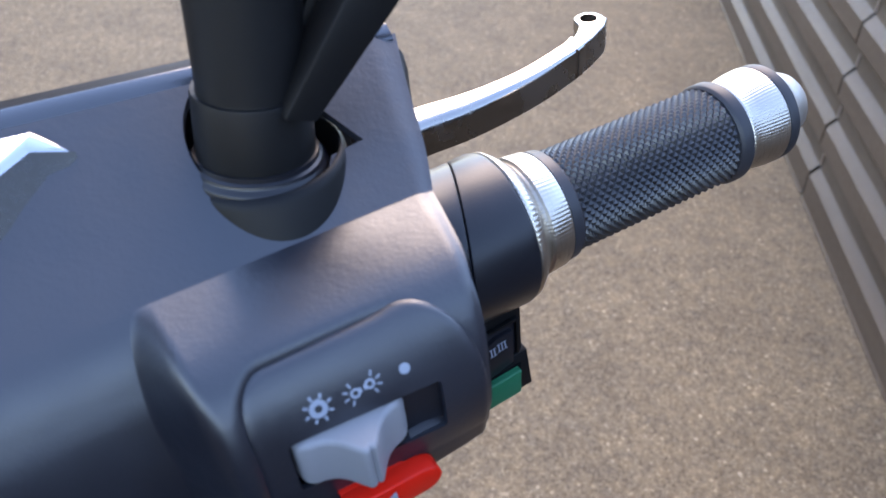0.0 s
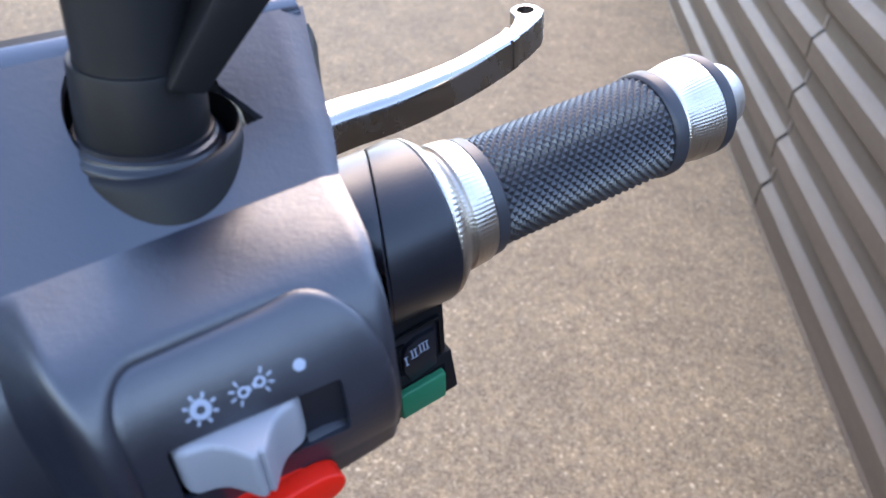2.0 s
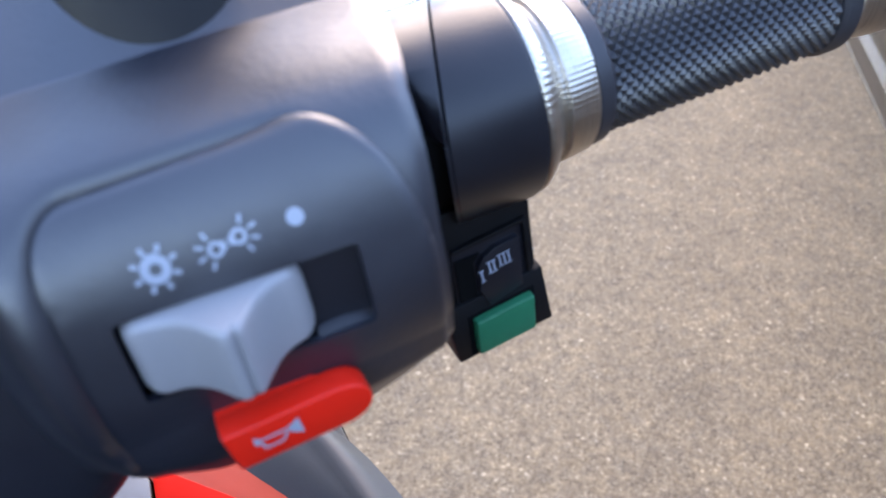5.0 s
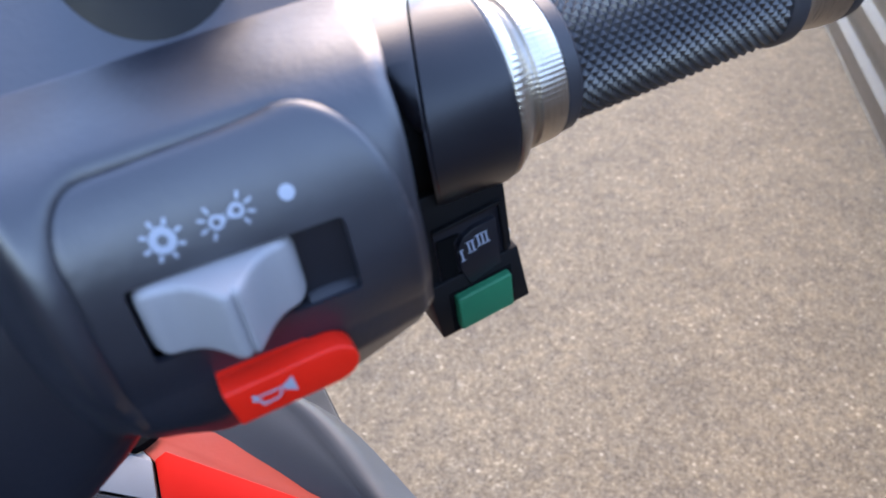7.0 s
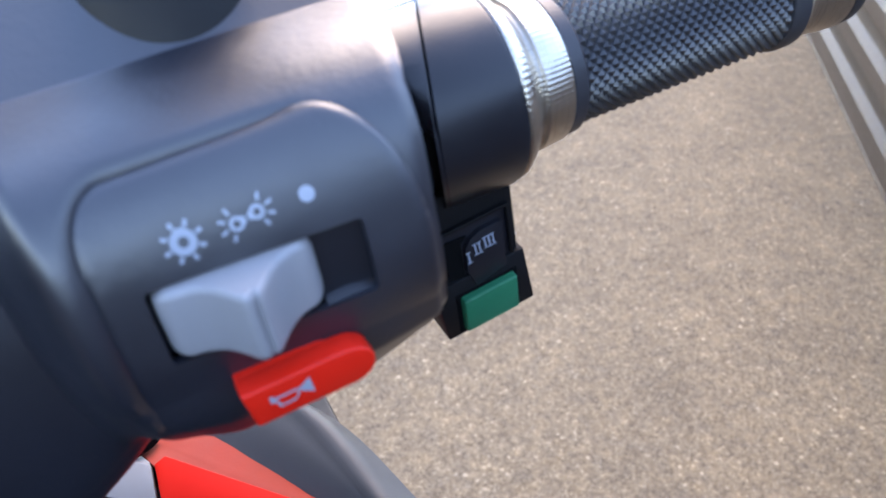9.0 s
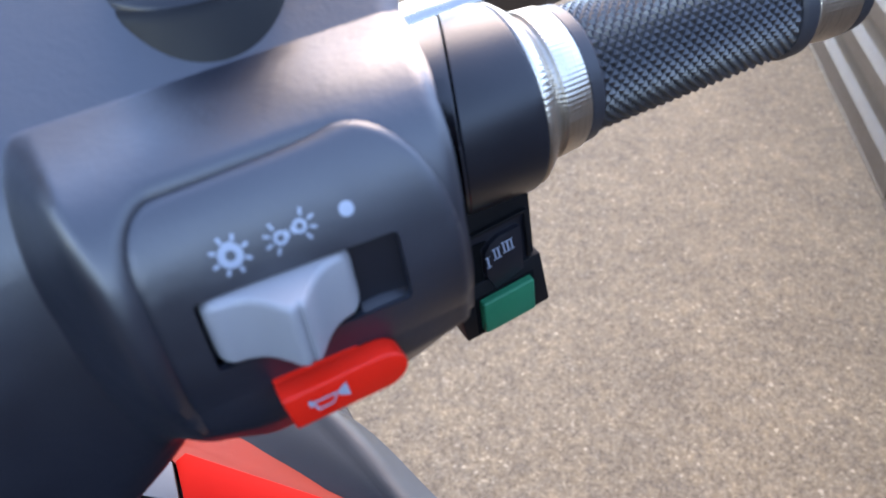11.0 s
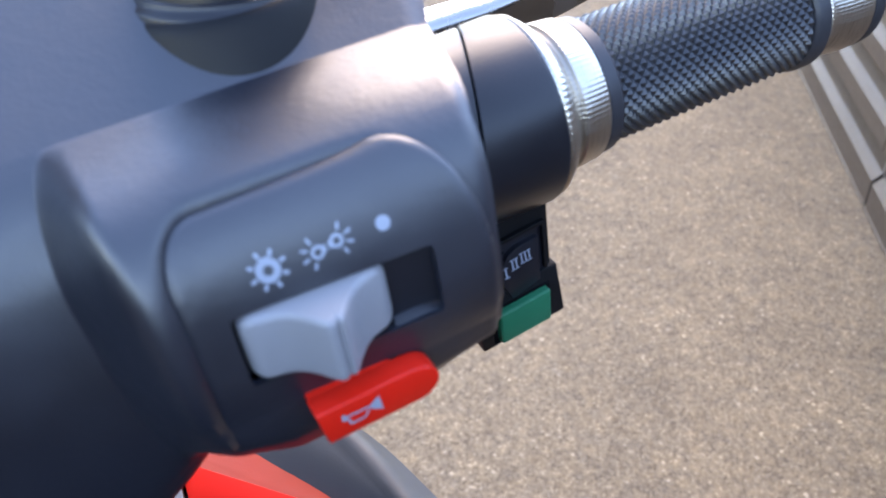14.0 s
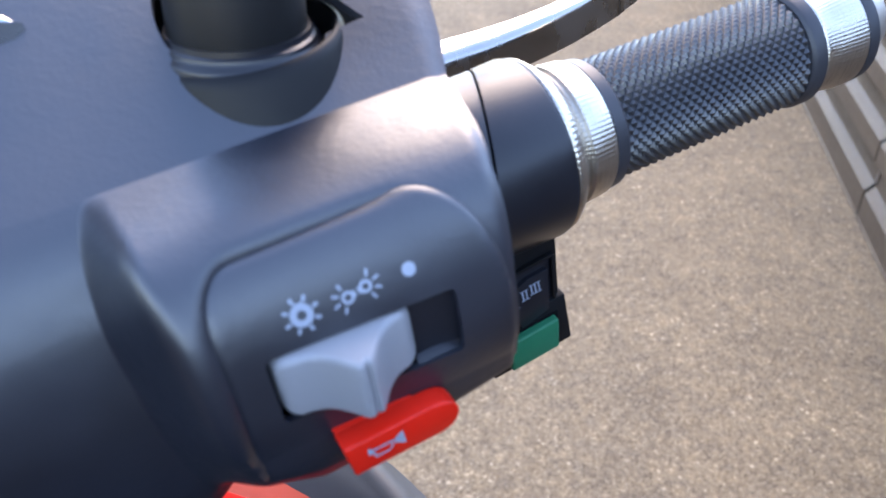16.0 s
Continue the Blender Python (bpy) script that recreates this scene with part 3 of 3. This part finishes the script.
def build_knurl():
    around, rows, u0, u1 = 34, 45, -43.8, 31.2
    low, high = 19.15, 20.2
    du = (u1 - u0) / rows
    bm = bmesh.new()

    def at(k, j, r):
        th = 2 * math.pi * k / (2 * around)
        return bm.verts.new((u0 + du * j, r * math.cos(th), r * math.sin(th)))

    base = {}

    def corner(k, j):
        key = (k % (2 * around), j)
        if key not in base:
            base[key] = at(key[0], j, low)
        return base[key]

    for j in range(1, rows):
        for k in range(2 * around):
            if (k + j) % 2:
                continue
            ring = (corner(k + 1, j), corner(k, j + 1), corner(k - 1, j), corner(k, j - 1))
            tip = (at(k + 0.12, j, high), at(k, j + 0.12, high), at(k - 0.12, j, high), at(k, j - 0.12, high))
            bm.faces.new(tip)
            for n in range(4):
                bm.faces.new((ring[n], ring[(n + 1) % 4], tip[(n + 1) % 4], tip[n]))
    return bm


part("knurled_sleeve", build_knurl(), KNURL, grip, "black rubber sleeve with pyramid knurling", smooth=15)
part("sleeve_core", lathe([(-48, 19.0), (34, 19.0)], 64), RUBBER, grip)
part("end_ring", lathe([(37, 16), (37, 19.6), (38.0, 20.2), (39.0, 19.0), (41.5, 18.6), (45, 19.4), (49, 20.0), (52, 20.4), (55.8, 20.5), (56.4, 20.1), (56.4, 18)], 128), TURNED, grip, "flared turned aluminium end ring")
part("rubber_band", lathe([(56.5, 18), (56.5, 20.2), (57.0, 20.5), (61.0, 20.3), (61.5, 19.9), (61.5, 16)], 96), RUBBER, grip, "black rubber band")
part("end_cap", lathe([(61.6, 15), (61.6, 18.4), (62.4, 18.6), (64.0, 17.6), (65.4, 15.6), (69, 14.4), (73.6, 12.6), (75.8, 10.6), (76.8, 8), (77.0, 3)], 96), CAST, grip, "tapered dull aluminium bar end")

# mode switch under the throttle
UNIT = BAR @ Matrix.Translation((-3.2, -5.0, 5.2))
TURNED_UNIT = UNIT @ Matrix.Translation((-80, 0, -64)) @ Matrix.Rotation(radians(-5.5), 4, "Y") @ Matrix.Translation((80, 0, 64))
mode = part("mode_switch", box(-96, -67.0, -12.0, 8, -56, -24, 0.8), DEEP_BLACK, scooter, "small black switch block with a green button", m=UNIT)
part("lower_block", box(-96.2, -64.8, -14.0, 6, -74.6, -53.5, 0.8), DEEP_BLACK, mode, m=TURNED_UNIT)
part("face_plate", prism([(-92, -12.6, -55), (-68.8, -12.6, -55), (-68.8, -12.6, -33.8), (-92, -12.6, -35.8)], (0, 1.2, 0), 0.3), SMOOTH_BLACK, mode, m=UNIT)
for bar in ([(-92, -14.0, -36.8), (-69.4, -14.0, -34.6), (-69.4, -14.0, -33.4), (-92, -14.0, -35.6)], [(-70.4, -14.0, -52), (-69.2, -14.0, -52), (-69.2, -14.0, -33.6), (-70.4, -14.0, -33.8)]):
    part("rim", prism(bar, (0, 1.8, 0), 0.25), DEEP_BLACK, mode, m=UNIT)
# flat plate; the well's shade is painted on, not sunk
part("button_well_shade", prism([(-90.2, -14.3, -58.6), (-68.6, -14.3, -58.6), (-70.4, -14.3, -73.2), (-92.0, -14.3, -73.2)], (0, 1, 0), 0.2), SHADE_BLACK, mode, m=TURNED_UNIT)
part("green_button", prism([(-88.9, -17.2, -59.6), (-70.0, -17.2, -59.6), (-71.6, -17.2, -72.0), (-90.4, -17.2, -72.0)], (0, 7, 0), 0.9, 3), GREEN_KEY, mode, "green push button", m=TURNED_UNIT)
rocker = part("rocker", prism([(-85.7, -14.6, -52), (-83.0, -14.6, -58.5), (-72.4, -14.6, -55), (-72.2, -14.6, -38), (-79.8, -14.6, -38.8), (-83.4, -14.6, -40.6), (-85.3, -14.6, -43.4)], (0, 3.4, 0), 0.5), SMOOTH_BLACK, mode, m=UNIT)
# thin plate coloured as the shaded recess beside the rocker
part("rocker_well_shade", prism([(-91.5, -13.4, -54), (-86.2, -13.4, -54), (-86.2, -13.4, -42), (-84, -13.4, -39.6), (-91.5, -13.4, -39.6)], (0, 0.6, 0), 0.0), SHADE_BLACK, mode, m=UNIT)
part("side_screw", lathe([(0, 1.6), (1.4, 1.6), (1.8, 1.0)], 24, m=Matrix.Translation((-66.5, -6, -51.5))), POLISHED, mode, "small bright screw head", m=UNIT)


def lettering(name, text, size, place, tilt, parent, material, m=BAR):
    """Flat letters that face the rider."""
    curve = bpy.data.curves.new("letters", "FONT")
    curve.body, curve.size, curve.align_x, curve.align_y, curve.extrude = text, size, "CENTER", "CENTER", 0.03
    tmp = new("letters", curve)
    data = bpy.data.meshes.new_from_object(tmp.evaluated_get(bpy.context.evaluated_depsgraph_get()))
    bpy.data.objects.remove(tmp)
    bm = bmesh.new()
    bm.from_mesh(data)
    bm.transform(Matrix.Translation(place) @ Matrix.Rotation(radians(90), 4, "X") @ Matrix.Rotation(radians(tilt), 4, "Z"))
    return part(name, bm, material, parent, m=m)


for text, u, w, size in (("I", -84.6, -46.8, 5.6), ("II", -81.4, -44.6, 5.6), ("III", -77.4, -43.4, 5.6)):
    lettering("numeral", text, size, (u, -14.72, w), 6, rocker, WHITE_INK, m=UNIT)
    half, tilt = 0.25 + 0.62 * len(text), math.tan(radians(6))
    for dw in (-1.95, 1.95):
        bar = [(u - dw * tilt + du, -14.74, w + dw + du * tilt + e) for du, e in ((-half, -0.17), (half, -0.17), (half, 0.17), (-half, 0.17))]
        part("serif", prism(bar, (0, 0.05, 0)), WHITE_INK, rocker, m=UNIT)

# brake lever
def build_lever():
    mid = [(-70, 93), (-48, 94), (-28, 92.5), (-8, 93), (14, 96), (34, 101.4), (44, 104.5), (50, 108)]
    curve = spline([(u, v, 0) for u, v in mid], 40)
    rows = []
    for i, p in enumerate(curve):
        t = (curve[min(i + 1, 39)] - curve[max(i - 1, 0)]).normalized()
        side = Vector((-t.y, t.x, 0))
        f = i / 39
        half = 7.6 - 2.6 * smooth_step(0.05, 0.6, f)
        top, low = -7.2, -7.2 - (18.5 - 2.5 * f)
        c, r = 0.8, 5.6 - 3.6 * smooth_step(0.2, 0.75, f)
        ring = [p - side * half + Vector((0, 0, low + c))]
        ring += [p - side * (half - r + r * math.cos(a)) + Vector((0, 0, top - r + r * math.sin(a))) for a in np.linspace(0, math.pi / 2, 7)]
        ring += [p + side * (half - c) + Vector((0, 0, top)),
                p + side * half + Vector((0, 0, top - c)), p + side * half + Vector((0, 0, low + c)), p + side * (half - c) + Vector((0, 0, low)), p - side * (half - c) + Vector((0, 0, low))]
        rows.append(ring + ring[:1])
    bm = sheet(rows)
    bmesh.ops.remove_doubles(bm, verts=bm.verts, dist=0.001)
    ends = [e for e in bm.edges if e.is_boundary]
    bmesh.ops.holes_fill(bm, edges=ends, sides=20)
    return bm


LEVER = BAR @ Matrix.Translation((-4.4, -3.2, 3.4))
lever = part("brake_lever", build_lever(), POLISHED, scooter, "polished aluminium brake lever with a holed end", m=LEVER)
head = [(43, 99.5), (56, 104.5), (69, 111.5), (75, 117.5)] + [(67 + 7.9 * math.cos(t), 122.0 + 7.9 * math.sin(t)) for t in np.linspace(-0.35, 2.9, 14)] + [(58.4, 119), (54, 114.5), (46, 108.5)]
eye = part("lever_head", prism([(u, v, -23.5) for u, v in head], (0, 0, 16.1), 1.2, 3), POLISHED, lever, "squared lever head with a round hole", m=LEVER)
cut(eye, [(lathe([(-40, 4.4), (10, 4.4)], 40, m=Matrix.Translation((67, 122.5, 0)) @ UPRIGHT), LEVER)])

cut(lever, [(lathe([(-40, 1.5), (10, 1.5)], 20, m=Matrix.Translation((43.0, 98.2, 0)) @ UPRIGHT), LEVER)])
cut(eye, [(lathe([(-40, 1.5), (10, 1.5)], 20, m=Matrix.Translation((43.0, 98.2, 0)) @ UPRIGHT), LEVER)])

# front of the cover beyond the dash
def along_rim(profile):
    rows = []
    for u in list(np.arange(-340, -94, 6.0)) + [-94, -92, -90.5]:
        tv = 21 + 0.085 * (-89 - max(u, -230))
        rows.append([(u, tv + dv, 60 + 0.65 * tv + dw) for dv, dw in profile])
    return sheet(rows, -1.6)


part("dash_rim", along_rim(((0.5, -7), (0.5, 0.5), (0.9, 1.0), (4.0, 3.0), (4.4, 3.05))), RIM_BLACK, scooter, "glossy black bevelled rim of the dash")
part("front_cover", along_rim(((4.4, 2.7), (9.2, 2.9), (11.0, 1.8), (20, -8), (34, -26), (44, -60), (46, -110))), DEEP_BLACK, scooter, "black front fairing edge")


def loft(top, base):
    """A solid between two outlines of as many points, with eased edges."""
    bm = bmesh.new()
    a, b = ([bm.verts.new(p) for p in ring] for ring in (top, base))
    bm.faces.new(a)
    bm.faces.new(b[::-1])
    for k in range(len(a)):
        n = (k + 1) % len(a)
        bm.faces.new((a[k], b[k], b[n], a[n]))
    bmesh.ops.recalc_face_normals(bm, faces=bm.faces)
    bmesh.ops.bevel(bm, geom=bm.edges[:], offset=0.8, segments=2, profile=0.5, affect="EDGES", clamp_overlap=True)
    return bm


# chrome trim on the dash
part("chrome_trim", loft([(-192.4, 17.8, 75.4), (-202.6, 19.6, 79.0), (-215, 12.8, 77.4), (-340, -58, 48), (-340, 28, 97), (-200, 25, 81.0)],
                         [(-192.2, 17.2, 70.5), (-200, 13.2, 68), (-214.6, 4.6, 62.5), (-345, -75, 10), (-345, 32, 78), (-200, 29, 76)]), CHROME, scooter, "faceted chrome trim on the dash")
FLANK_TOP = [(-191.5, 17.2, 75.0), (-202.2, 18.6, 78.4), (-214.6, 11.9, 76.8), (-250, -6.6, 69.6), (-340, -59.4, 47.0)]
FLANK_FOOT = [(-191.2, 16.6, 70.5), (-199.0, 12.4, 67.4), (-213.8, 3.6, 62.0), (-249, -17.4, 48.3), (-345, -76, 9.6)]
part("trim_flank", sheet([FLANK_TOP, FLANK_FOOT], 0.4), SHADED_CHROME, scooter, "ribbed flank of the chrome trim, coloured dark for its reflections")

# apron below the handlebar
part("red_panel", prism([(-205, 63.5, -149), (-200, 64.5, -148), (-157, 15, -152), (-140.7, -10.6, -153), (-120, -45, -154), (-208.3, 10, -160), (-206.7, 43.6, -152)], (0, 4, -12), 0.5), RED_PAINT, scooter, "glossy red apron panel")
part("red_edge_panel", prism([(-210, 77, -153), (-204.8, 84.5, -155), (-191, 84, -157), (-180, 71.5, -156), (-145.3, 11.5, -158), (-130.3, -13.5, -159), (-108, -50, -160), (-122, -46.3, -155.0), (-142.0, -12.0, -154.0), (-158.0, 13.4, -153.0), (-200.4, 63.2, -149.0), (-205.4, 62.8, -150.0)], (0, 4, -10), 0.4), DUSTY_RED, scooter, "dusty red bevelled edge of the apron")
SIDE = [((-184, 71.5, -161.5), (-172, 84, -156), (-158, 84, -154.5), (-154, 83, -154), (-152, 86, -161)),
        ((-175, 55, -161.5), (-161, 60, -155), (-148, 58, -153), (-140.4, 54.5, -152), (-138, 62, -160)),
        ((-163, 35, -162), (-151, 38, -155), (-142, 34, -153), (-133.9, 27.7, -152), (-128, 36, -160)),
        ((-148, 9.5, -162), (-140, 9, -155.6), (-135, 4, -153), (-130.5, -0.4, -152), (-120, -1.2, -160)),
        ((-133, -15.5, -163), (-129.4, -16, -156), (-128.8, -19, -153.4), (-128, -22, -152.4), (-115, -24, -160))]


def build_side():
    columns = [spline(column, 13) for column in zip(*SIDE)]
    return sheet([spline(row, 17) for row in zip(*columns)], 3.0)


part("grey_panel", build_side(), GREY_PAINT, scooter, "grey metallic side panel with a rounded edge", smooth=60)
part("silver_panel", prism([(-213.9, 72.3, -149.2), (-206.6, 64, -149.2), (-208.6, 45.4, -153), (-232, 66.5, -153)], (0, 6, -8), 0.5), SILVER_PAINT, scooter, "silver painted trim panel")
part("silver_top", prism([(-212.5, 79, -153), (-210.8, 77, -152.6), (-206.9, 67.5, -150.6), (-206.8, 64.3, -149.4), (-213.7, 72.6, -149.4), (-216, 76, -151)], (0, 4, -6), 0.3), SILVER_PAINT, scooter)
part("black_trim", prism([(-233, 66, -153.5), (-208.8, 45.0, -153.8), (-209.5, 38, -156), (-239, 60, -156)], (0, 4, -8), 0.4), GLOSS_BLACK, scooter, "glossy black strip under the silver trim")
# unseen dark box, drawn out rearwards to keep ground reflections off the cover
part("under_blocker", box(-360, -128, -190, 110, -215, -174, 2), DEEP_BLACK, scooter)
# no real opening: a solid whose black colour stands for the gap's shade
part("steering_gap_shade", prism([(-206.6 + 7.4 * math.cos(t) - 2.0 * math.sin(t), 77.5 + 3.6 * math.cos(t) + 3.6 * math.sin(t), -147) for t in np.linspace(0, 2 * math.pi, 18, endpoint=False)], (0, 0.5, -4), 0.3), SHADE_BLACK, scooter, "near-black solid painted as the shaded gap beside the steering column")
part("apron", box(-330, -175, 75, 120, -1196, -165, 12), DEEP_BLACK, scooter, "dark apron and steering column")
